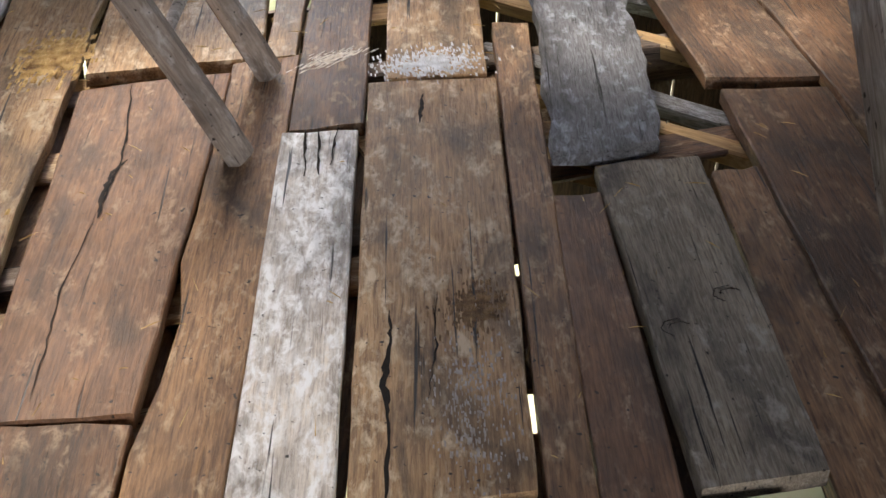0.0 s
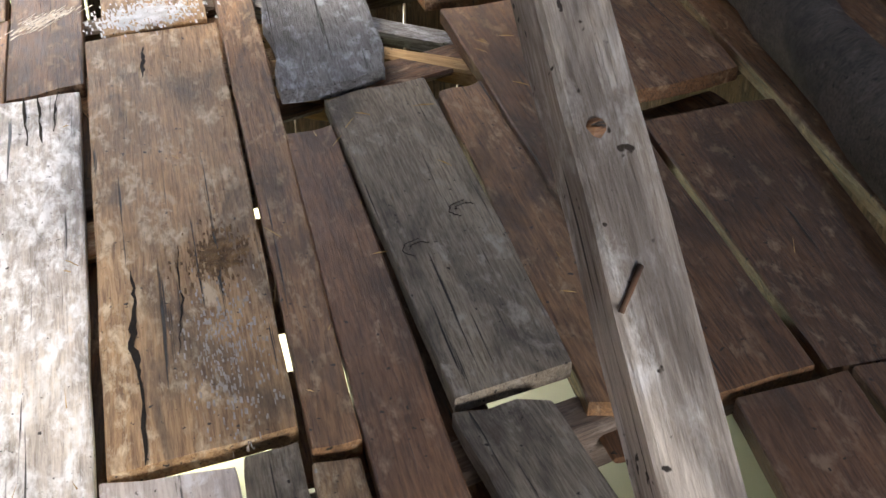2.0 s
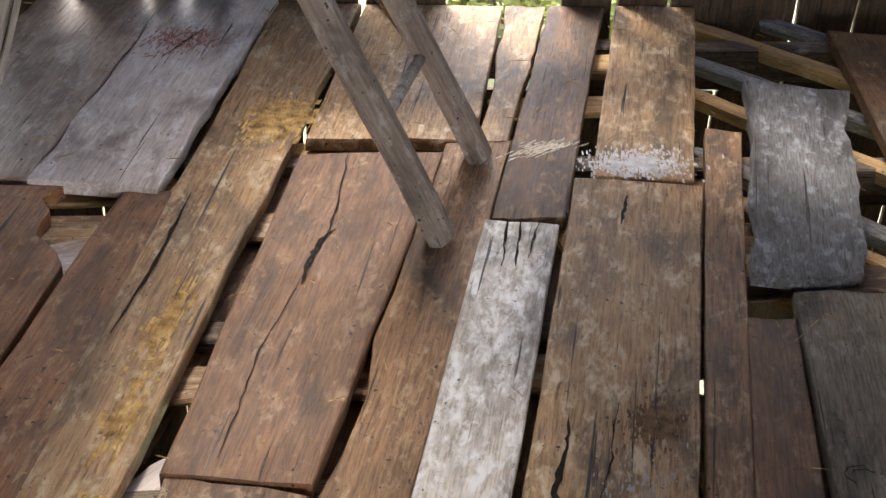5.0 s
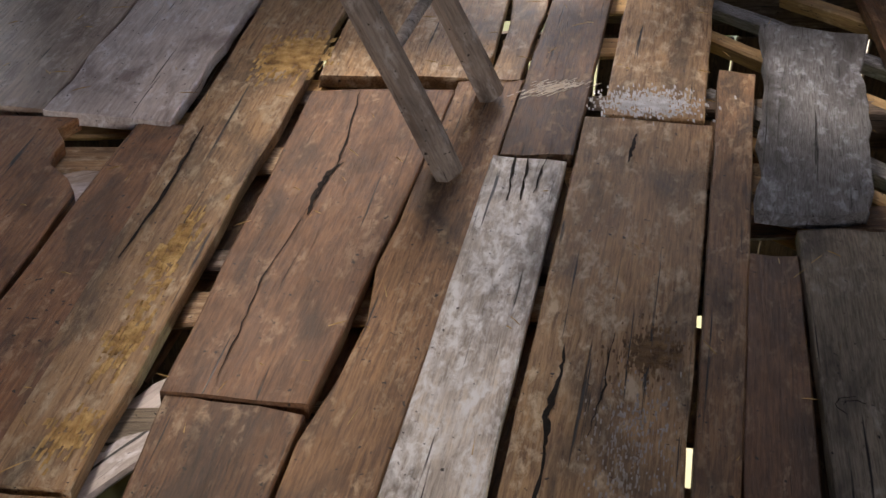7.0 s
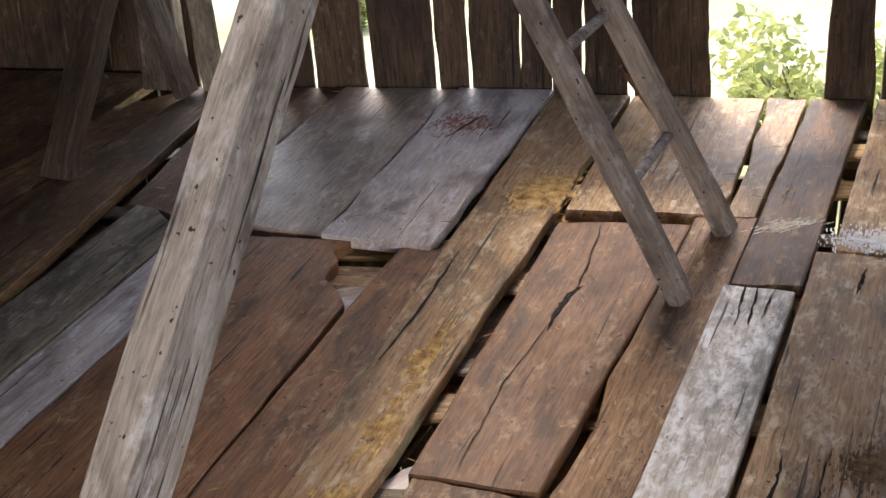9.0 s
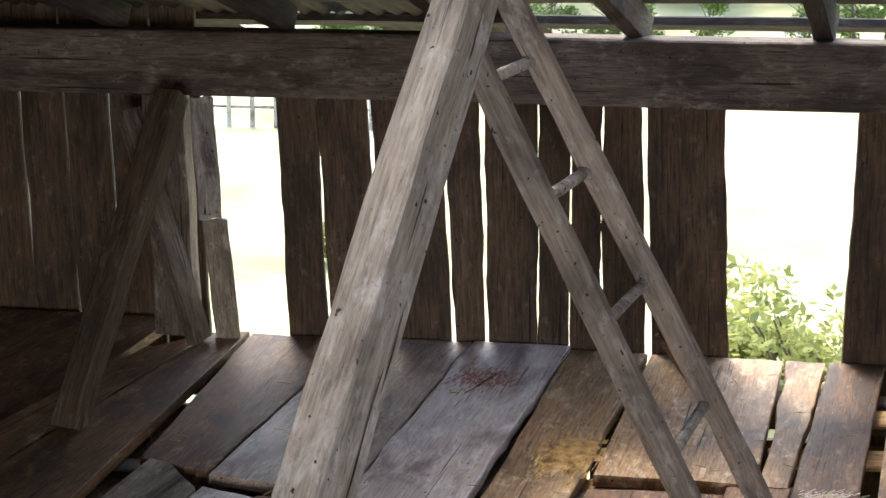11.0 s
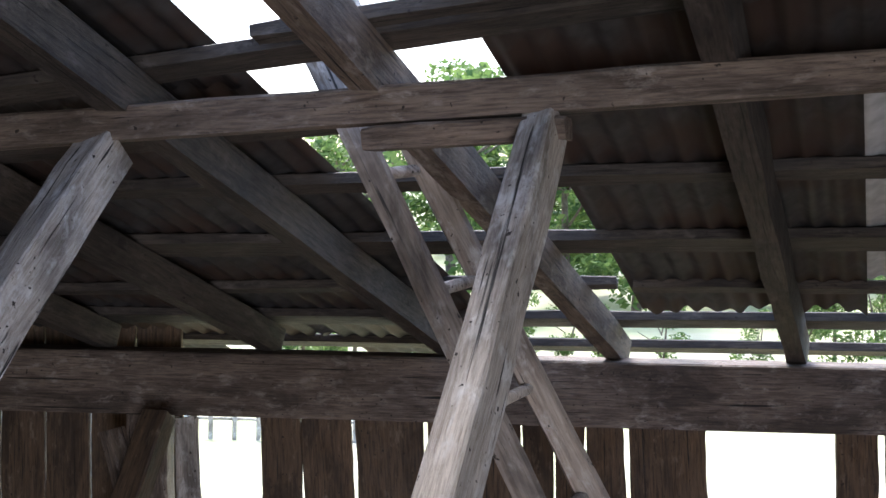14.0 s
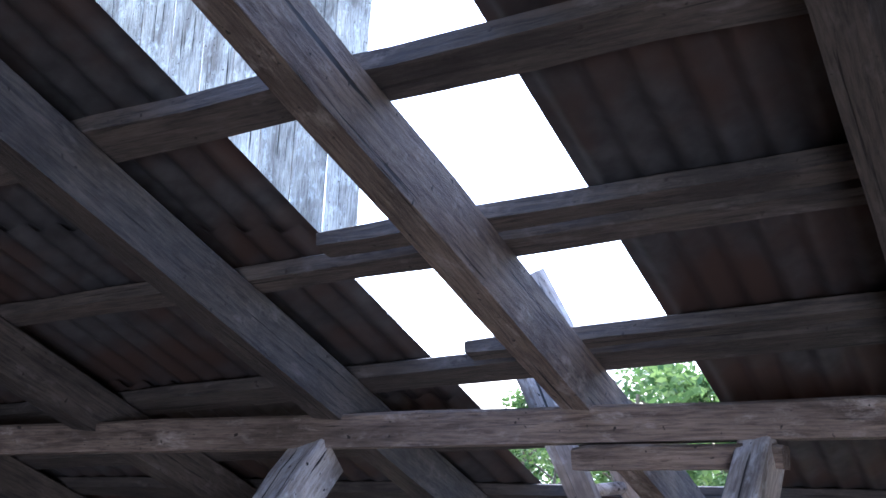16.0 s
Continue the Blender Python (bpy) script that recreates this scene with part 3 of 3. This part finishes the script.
# ---- eave wall ----
# walls added under the loft: they block daylight so floor gaps stay dark
gap_dark_walls = thing("gap_dark_walls", "board walls added under the loft to keep floor gaps dark", "wall", kind="structure", at=(0, 3.2, -2.6))
for side in range(4):
    for k in range(34):
        g = -3.4 + 0.27 * k
        # front boards stop short here so lit ground shows in some gaps
        low = -1.55 if side == 0 and 0.2 < g < 2.6 else -2.65
        if (side < 2 and g > 3.6) or (side > 1 and 3.3 - 0.27 * k < -5.4):
            continue
        p = ((g, 3.19), (g, -5.4), (-3.36, 3.3 - 0.27 * k), (3.56, 3.3 - 0.27 * k))[side]
        SEED[0] += 1
        m, length = frame_along((*p, low), (*p, -0.352), ((0, -1, 0), (0, 1, 0), (1, 0, 0), (-1, 0, 0))[side])
        v, f = slab(length, 0.262 if side == 0 else 0.272, 0.26 if side == 0 else 0.272, 0.024, SEED[0], wob=0.006, n=6)
        link_mesh("board", v, f, WALLW, gap_dark_walls, "", m)
wall_front = thing("wall_front", "low eave wall of dark vertical boards with gaps", "wall", kind="structure", at=(0, 3.2, 0))
for b0, b1, t0, t1 in ((-1.285, -1.118, -1.305, -1.148), (-1.104, -0.886, -1.142, -0.948), (-0.850, -0.605, -0.928, -0.655), (-0.583, -0.462, -0.640, -0.500), (-0.447, -0.252, -0.478, -0.270), (-0.243, -0.122, -0.268, -0.142), (-0.117, -0.002, -0.137, -0.022),
                       (0.003, 0.192, -0.018, 0.122), (0.208, 0.512, 0.142, 0.437), (0.940, 1.150, 0.932, 1.078), (1.168, 1.360, 1.110, 1.292), (1.374, 1.60, 1.311, 1.59), (1.606, 1.86, 1.60, 1.86), (1.87, 2.1, 1.87, 2.1), (2.11, 2.4, 2.11, 2.4), (2.41, 2.7, 2.41, 2.7), (2.72, 3.0, 2.72, 3.0), (3.01, 3.3, 3.01, 3.3), (3.31, 3.6, 3.31, 3.6)):
    SEED[0] += 1
    mb, mt = (b0 + b1) / 2, (t0 + t1) / 2
    m, length = frame_along((mb - 0.35 * (mt - mb), 3.204, -0.35), (mt + 0.12 * (mt - mb), 3.204, 1.12), (0, -1, 0))
    nt = ((0.75, -1, 0.022, 0.3), (1.06, -1, 0.012, 0.08)) if b0 == 0.940 else ()
    v, f = slab(length, b1 - b0, t1 - t0, 0.024, SEED[0], wob=0.007, n=24, notch=nt)
    link_mesh("board", v, f, WALLW, wall_front, "", m)
# recessed stretch of wall past the corner post
for k in range(8):
    x0 = -3.3 + k * 0.2
    SEED[0] += 1
    m, length = frame_along((x0 + 0.1, 3.43, -0.3), (x0 + 0.1, 3.43, 1.5), (0, -1, 0))
    v, f = slab(length, 0.192, 0.190, 0.024, SEED[0], wob=0.006, n=14)
    link_mesh("board", v, f, WALLW, wall_front, "", m)
tagged(beam("wall_plate", (-3.3, 3.16, 1.13), (3.6, 3.16, 1.13), 0.16, 0.25, BEAM, wob=0.010), "long hewn timber plate on the eave wall", "beam")
jamb = thing("corner_post", "split pale-edged corner post beside the wall gap", "post", at=(-1.57, 3.15, 0))
beam("post", (-1.74, 3.16, 0), (-1.74, 3.16, 1.0), 0.17, 0.12, BEAM, jamb, up=(0, -1, 0))
beam("facing_board", (-1.56, 3.10, 0.50), (-1.575, 3.10, 1.0), 0.095, 0.03, POSTW, jamb, "pale broken facing board", up=(0, -1, 0), rag=0.02)
beam("facing_board", (-1.51, 3.10, 0), (-1.545, 3.10, 0.51), 0.105, 0.03, GREY, jamb, up=(0, -1, 0), rag=0.02)
tagged(beam("wall_brace", (-1.79, 2.15, 0), (-1.60, 2.85, 1.05), 0.11, 0.09, WALLW, wob=0.012), "dark leaning timber brace standing on the floor", "brace")
tagged(beam("wall_brace", (-1.60, 3.0, 0.02), (-1.86, 3.05, 0.95), 0.13, 0.05, BEAM), "short slanting board against the corner post", "brace")


# ---- roof frame ----
def rp(u, y, h=0.0):
    """A place on the roof's underside line: u across the eaves, along the skewed rafters to y, h above."""
    return (u - 0.233 * (3.2 - y), y, 1.25 + 0.36 * (3.2 - y) + h)


RIDGE = -2.3
for k in range(-4, 5):
    u = 0.095 + 0.68 * k + (0.03 if k == -1 else 0.0)
    # side rafters in the shade-dark copy, the middle one in lighter wood
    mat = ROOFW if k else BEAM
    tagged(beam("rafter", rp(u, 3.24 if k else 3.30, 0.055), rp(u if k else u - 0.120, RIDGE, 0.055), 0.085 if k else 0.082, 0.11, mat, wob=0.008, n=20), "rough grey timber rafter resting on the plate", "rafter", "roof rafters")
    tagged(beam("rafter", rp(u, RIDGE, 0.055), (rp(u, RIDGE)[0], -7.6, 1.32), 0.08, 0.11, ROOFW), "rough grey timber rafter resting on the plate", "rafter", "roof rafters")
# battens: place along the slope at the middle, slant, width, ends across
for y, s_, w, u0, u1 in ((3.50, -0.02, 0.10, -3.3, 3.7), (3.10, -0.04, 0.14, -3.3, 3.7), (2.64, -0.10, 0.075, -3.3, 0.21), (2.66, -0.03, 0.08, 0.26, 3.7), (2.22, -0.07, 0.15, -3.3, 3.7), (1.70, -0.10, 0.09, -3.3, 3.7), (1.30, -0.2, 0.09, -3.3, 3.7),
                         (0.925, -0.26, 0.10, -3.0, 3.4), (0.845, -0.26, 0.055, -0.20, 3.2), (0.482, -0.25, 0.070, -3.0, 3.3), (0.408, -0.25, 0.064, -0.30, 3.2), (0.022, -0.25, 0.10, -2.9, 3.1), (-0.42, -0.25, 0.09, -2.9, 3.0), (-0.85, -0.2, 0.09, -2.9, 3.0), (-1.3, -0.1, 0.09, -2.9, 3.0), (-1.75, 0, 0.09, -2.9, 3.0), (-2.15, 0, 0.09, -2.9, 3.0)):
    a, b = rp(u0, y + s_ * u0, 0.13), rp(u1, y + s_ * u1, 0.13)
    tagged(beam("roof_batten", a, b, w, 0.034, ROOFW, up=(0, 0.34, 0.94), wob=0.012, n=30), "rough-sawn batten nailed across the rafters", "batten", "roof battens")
purlin = thing("purlin", "long grey purlin beam under the rafters", "beam", at=(0, 1.05, 2.03))
beam("timber", (-3.3, 1.417, 1.898), (3.4, 0.225, 2.280), 0.11, 0.075, BEAM, purlin, wob=0.012, n=30)
beam("bolster", (-0.50, 0.915, 1.990), (-0.08, 0.845, 2.012), 0.10, 0.05, BEAM, purlin, "short bolster block")
posts = ((Vector((-0.53, -1.35, 0)), Vector((-0.125, 0.855, 2.025)), 0.074, 0.092, (-0.37, -0.56, 0.74), "squared weathered post leaning up to the purlin"),
         (Vector((-1.38, -1.57, 0)), Vector((-1.115, 1.02, 1.965)), 0.105, 0.10, (-0.37, -0.56, 0.74), "thick pale post leaning up to the purlin"),
         (Vector((0.558, -1.770, 0)), Vector((1.022, 0.665, 2.03)), 0.078, 0.072, (-0.05, -0.64, 0.77), "weathered grey post with a bent nail and a knot"))
for p, q, w, h, up, lab in posts:
    post = tagged(beam("leaning_post", p, q, w, h, POSTW, up=up, wob=0.006, n=30, bevel=0.006), lab, "post", "leaning posts")

# ---- roof sheets ----


def sheet(u0, u1, y0, y1, mat, label, ragged=0.0, h=0.155, sag=0.0):
    """A corrugated sheet over the battens, from y0 (eaves side) up to y1."""
    v, f = [], []
    cols, rows = int((u1 - u0) / 0.0095), 10
    for i in range(rows + 1):
        for j in range(cols + 1):
            u = u0 + (u1 - u0) * j / cols
            t = i / rows
            y = y0 + (y1 - y0) * t
            if i == 0 and ragged:
                y -= ragged * (0.5 + 0.9 * noise.noise((u * 5.0, y0, 0))) + ragged * 0.3 * noise.noise((u * 24.0, y0, 0))
            hh = h + 0.009 * math.sin(u * 2 * math.pi / 0.076) + 0.004 * noise.noise((u * 3, y * 3, 0)) - sag * (1 - t) ** 3
            v.append(rp(u, y, hh))
    for i in range(rows):
        for j in range(cols):
            a = i * (cols + 1) + j
            f.append((a, a + 1, a + cols + 2, a + cols + 1))
    return tagged(link_mesh("roof_sheet", v, f, mat, smooth=True), label, "roof sheet", "corrugated roof sheets")


OLD, GAL = "dark rusty corrugated iron sheet on the battens", "pale galvanised corrugated iron sheet on the battens"
for k in range(5):
    u1 = -0.375 - 0.67 * k
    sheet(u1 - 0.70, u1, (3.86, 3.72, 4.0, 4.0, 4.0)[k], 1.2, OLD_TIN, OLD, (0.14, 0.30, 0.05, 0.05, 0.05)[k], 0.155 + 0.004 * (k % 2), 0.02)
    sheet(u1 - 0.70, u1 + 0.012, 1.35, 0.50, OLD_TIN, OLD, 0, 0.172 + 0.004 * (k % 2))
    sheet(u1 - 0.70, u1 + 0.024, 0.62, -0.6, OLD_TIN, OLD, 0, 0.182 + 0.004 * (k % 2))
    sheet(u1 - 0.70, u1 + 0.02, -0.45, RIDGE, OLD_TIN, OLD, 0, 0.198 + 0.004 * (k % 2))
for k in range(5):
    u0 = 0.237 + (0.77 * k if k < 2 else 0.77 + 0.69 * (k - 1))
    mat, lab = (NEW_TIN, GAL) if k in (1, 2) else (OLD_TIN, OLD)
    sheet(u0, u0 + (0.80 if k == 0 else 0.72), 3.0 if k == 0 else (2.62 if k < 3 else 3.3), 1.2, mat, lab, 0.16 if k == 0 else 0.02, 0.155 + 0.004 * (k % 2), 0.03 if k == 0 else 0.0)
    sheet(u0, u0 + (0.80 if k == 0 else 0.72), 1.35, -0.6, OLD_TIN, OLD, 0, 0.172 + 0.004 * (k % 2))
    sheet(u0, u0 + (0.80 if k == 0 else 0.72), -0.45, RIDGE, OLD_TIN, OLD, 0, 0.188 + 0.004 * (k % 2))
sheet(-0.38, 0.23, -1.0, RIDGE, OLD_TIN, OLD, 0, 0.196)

# back slope, gables and the back wall with its wide doorway
v, f = [], []
for i in range(2):
    for j in range(121):
        x = -4.6 + 8.0 * j / 120
        yy, zz = ((RIDGE + 0.03, rp(0, RIDGE)[2] + 0.2), (-7.7, 1.5))[i]
        v.append((x, yy, zz + 0.009 * math.sin(x * 82)))
for j in range(120):
    f.append((j, j + 1, j + 122, j + 121))
tagged(link_mesh("roof_back", v, f, OLD_TIN, smooth=True), "rusty corrugated iron back slope of the roof", "roof", kind="structure")


def gable(name, x, skip=()):
    w = thing(name, "dark vertical board gable wall with thin gaps", "wall", kind="structure", at=(x, 0, 0))
    for k in range(40):
        y = 3.3 - 0.27 * k
        if y < -7.5 or k in skip:
            continue
        top = rp(0, y)[2] if y > RIDGE else rp(0, RIDGE)[2] + (y - RIDGE) * 0.34
        SEED[0] += 1
        m, length = frame_along((x, y, -0.35), (x, y, top + 0.05), (1 if x < 0 else -1, 0, 0))
        vv, ff = slab(length, 0.262, 0.264, 0.024, SEED[0], wob=0.006, n=10)
        link_mesh("board", vv, ff, WALLW, w, "", m)


gable("wall_left", -3.35)
gable("wall_right", 3.55)
wall_back = thing("wall_back", "dark vertical board back wall with a wide doorway", "wall", kind="structure", at=(0, -5.35, 0))
for k in range(26):
    x = -3.25 + 0.27 * k
    if 0.1 < x < 1.9:
        continue
    SEED[0] += 1
    m, length = frame_along((x, -5.35, -0.35), (x, -5.35, 2.25), (0, 1, 0))
    vv, ff = slab(length, 0.262, 0.264, 0.024, SEED[0], wob=0.006, n=10)
    link_mesh("board", vv, ff, WALLW, wall_back, "", m)

# ---- ladder ----
ladder = thing("ladder", "grey weathered wooden ladder leaning up through the roof", "ladder", at=(0.42, 1.7, 0))
F1, F2 = Vector((0.372, 1.482, 0)), Vector((0.515, 1.945, 0))
D1, D2 = Vector((-0.478, -0.11, 1.0)), Vector((-0.497, -0.243, 1.0))
for fo, dd in ((F1, D1), (F2, D2)):
    beam("rail", fo, fo + dd * 2.45, 0.082, 0.074, LADW, ladder, up=(0.25, -1, 0.5), wob=0.006, bevel=0.018, n=18, taper=0.9)
for i, z in enumerate((0.365, 0.75, 1.08, 1.376, 1.66, 1.94, 2.18, 2.41)):
    a, b = F1 + D1 * (z - 0.02), F2 + D2 * z
    vv, ff = pole(a - (b - a) * 0.03, b + (b - a) * 0.03, 0.016, 0.016, 10, 6, 0.1, i)
    # paler wood than the rails: light on the rungs put into colour
    link_mesh("rung", vv, ff, POSTW, ladder, "", smooth=True)
vv, ff = pole(F2 + D2 * 0.36, F2 + D2 * 0.58 + Vector((-0.05, -0.02, 0)), 0.02, 0.008, 8, 6, 0.35, 3)
link_mesh("splinter", vv, ff, DARK, ladder, "dark torn splinter", smooth=True)
# bent nail in the near post
vv, ff = pole((0.759, -0.699, 0.942), (0.725, -0.723, 0.919), 0.0034, 0.0028, 8, 4, 0.0)
tagged(link_mesh("nail", vv, ff, IRON, post, "bent rusty nail", smooth=True))


# dark knot in the same post
vv, ff = pole((0.774, -0.588, 1.014), (0.771, -0.598, 1.025), 0.017, 0.009, 12, 4, 0.25, 2)
link_mesh("knot", vv, ff, DARK, post, "dark raised knot", smooth=True)

# ---- outdoors ----


def ground_z(x, y):
    d = max(0.0, y - 24.0)
    return -2.6 + min(9.0, 0.09 * d) + 0.15 * noise.noise((x * 0.12, y * 0.12, 0)) + 0.04 * noise.noise((x * 0.7, y * 0.7, 3))


v, f = [], []
xs = [-700, -300, -120] + [-60 + 3.0 * i for i in range(41)] + [120, 300, 700]
ys = [-700, -300, -100, -50] + [-30 + 3.0 * i for i in range(44)] + [160, 300, 700]
for y in ys:
    for x in xs:
        v.append((x, y, ground_z(x, y)))
nx = len(xs)
for i in range(len(ys) - 1):
    for j in range(nx - 1):
        a = i * nx + j
        f.append((a, a + 1, a + nx + 1, a + nx))
tagged(link_mesh("ground", v, f, GROUND, smooth=True), "pale sunlit dry grass field rising to a hill", "ground", kind="structure")

# weathered boards of the taller wing next door
wing = thing("barn_wing", "taller barn wing of silver weathered vertical boards", "building", at=(-4.5, 5.1, -2.6))
for k in range(22):
    x = -2.56 - 0.215 * k
    SEED[0] += 1
    m, length = frame_along((x, 5.1, -2.6), (x, 5.1, 7.0 - 0.05 * k), (0, -1, 0))
    vv, ff = slab(length, 0.207, 0.207, 0.024, SEED[0], wob=0.008, n=30)
    link_mesh("board", vv, ff, SILVER, wing, "", m)


def leaves(rnd, centre, radii, count, size):
    v, f = [], []
    for _ in range(count):
        d = Vector((rnd.gauss(0, 1), rnd.gauss(0, 1), rnd.gauss(0, 1))).normalized()
        r = rnd.random() ** 0.45
        p = Vector((centre[0] + d.x * radii[0] * r, centre[1] + d.y * radii[1] * r, centre[2] + d.z * radii[2] * r))
        a = Vector((rnd.gauss(0, 1), rnd.gauss(0, 1), rnd.gauss(0, 0.6))).normalized()
        b = a.cross(Vector((rnd.gauss(0, 1), rnd.gauss(0, 1), rnd.gauss(0, 1)))).normalized()
        s = size * rnd.uniform(0.6, 1.4)
        k = len(v)
        v += [p - a * s, p + b * s * 0.5, p + a * s, p - b * s * 0.5]
        f.append((k, k + 1, k + 2, k + 3))
    return v, f


def tree(x, y, height, seed):
    rnd = random.Random(seed)
    z = ground_z(x, y) - 0.1
    t = thing("tree", "leafy green deciduous tree on the hillside", "tree", "trees on the hillside", at=(x, y, z))
    vv, ff = pole((x, y, z), (x + rnd.uniform(-0.4, 0.4), y, z + height * 0.8), height * 0.022, height * 0.006, 8, 8, 0.15, seed)
    for _ in range(6):
        a, h = rnd.uniform(0, 6.28), rnd.uniform(0.3, 0.75) * height
        v2, f2 = pole((x, y, z + h), (x + math.cos(a) * height * 0.25, y + math.sin(a) * height * 0.25, z + h + height * 0.15), height * 0.008, height * 0.003, 6, 3)
        o = len(vv); vv += v2; ff += [tuple(i + o for i in q) for q in f2]
    link_mesh("trunk", vv, ff, BARK, t)
    v, f = [], []
    for _ in range(16):
        a, h, r = rnd.uniform(0, 6.28), rnd.uniform(0.06, 0.95), rnd.uniform(0.05, 0.3)
        r *= 1.15 - 0.6 * h
        v2, f2 = leaves(rnd, (x + math.cos(a) * r * height, y + math.sin(a) * r * height, z + h * height), (height * 0.13, height * 0.13, height * 0.09), 170, height * 0.020)
        o = len(v); v += v2; f += [tuple(i + o for i in q) for q in f2]
    link_mesh("crown", v, f, LEAF, t)


rnd = random.Random(5)
for k in range(54):
    tx = -30 + 60 * ((k * 0.381966) % 1.0)
    tree(tx, 33 + 20 * (k / 54.0) + rnd.uniform(-2, 2), rnd.uniform(5.6, 8.2) * (0.72 if tx < -7 else 1.0), 100 + k)


for k in range(20):
    tree(-6 + 24 * ((k * 0.618) % 1.0), 25 + rnd.uniform(0, 6), rnd.uniform(1.6, 2.9), 300 + k)

fence = thing("fence", "pale weathered picket fence across the field", "fence", at=(-6.5, 21, ground_z(-6.5, 21)))
for k in range(14):
    fx = -9.0 + 0.45 * k
    gz = ground_z(fx, 21)
    beam("picket", (fx, 21, gz - 0.1), (fx + 0.02, 21, gz + 1.0), 0.09, 0.04, SILVER, fence, up=(0, -1, 0), n=3)
for h in (0.35, 0.8):
    beam("rail", (-9.2, 21.06, ground_z(-9.2, 21) + h), (-3.0, 21.06, ground_z(-3.0, 21) + h), 0.07, 0.05, SILVER, fence, up=(0, 0, 1), n=4)


def shrub(x, y, h, seed, label):
    rnd = random.Random(seed)
    z = ground_z(x, y)
    v, f = [], []
    for _ in range(9):
        v2, f2 = leaves(rnd, (x + rnd.uniform(-0.5, 0.5) * h, y + rnd.uniform(-0.4, 0.4) * h, z + h * rnd.uniform(0.2, 0.8)), (0.3 * h, 0.3 * h, 0.25 * h), 150, 0.05)
        o = len(v); v += v2; f += [tuple(i + o for i in q) for q in f2]
    s = thing("bush", label, "bush", "bushes outside the wall", at=(x, y, z))
    link_mesh("foliage", v, f, BUSH, s)
    vv, ff = [], []
    for _ in range(5):
        v2, f2 = pole((x, y, z - 0.05), (x + rnd.uniform(-0.4, 0.4) * h, y + rnd.uniform(-0.3, 0.3) * h, z + 0.6 * h), 0.02, 0.008, 6, 3)
        o = len(vv); vv += v2; ff += [tuple(i + o for i in q) for q in f2]
    link_mesh("stem", vv, ff, BARK, s)


for x, y, h, sd in ((1.75, 8.4, 1.5, 1), (2.4, 8.9, 1.2, 2), (1.5, 9.3, 0.7, 3), (2.9, 8.4, 0.7, 4), (-3.1, 12.5, 0.5, 5)):
    shrub(x, y, h, sd, "yellow-green leafy bush in the bright field")
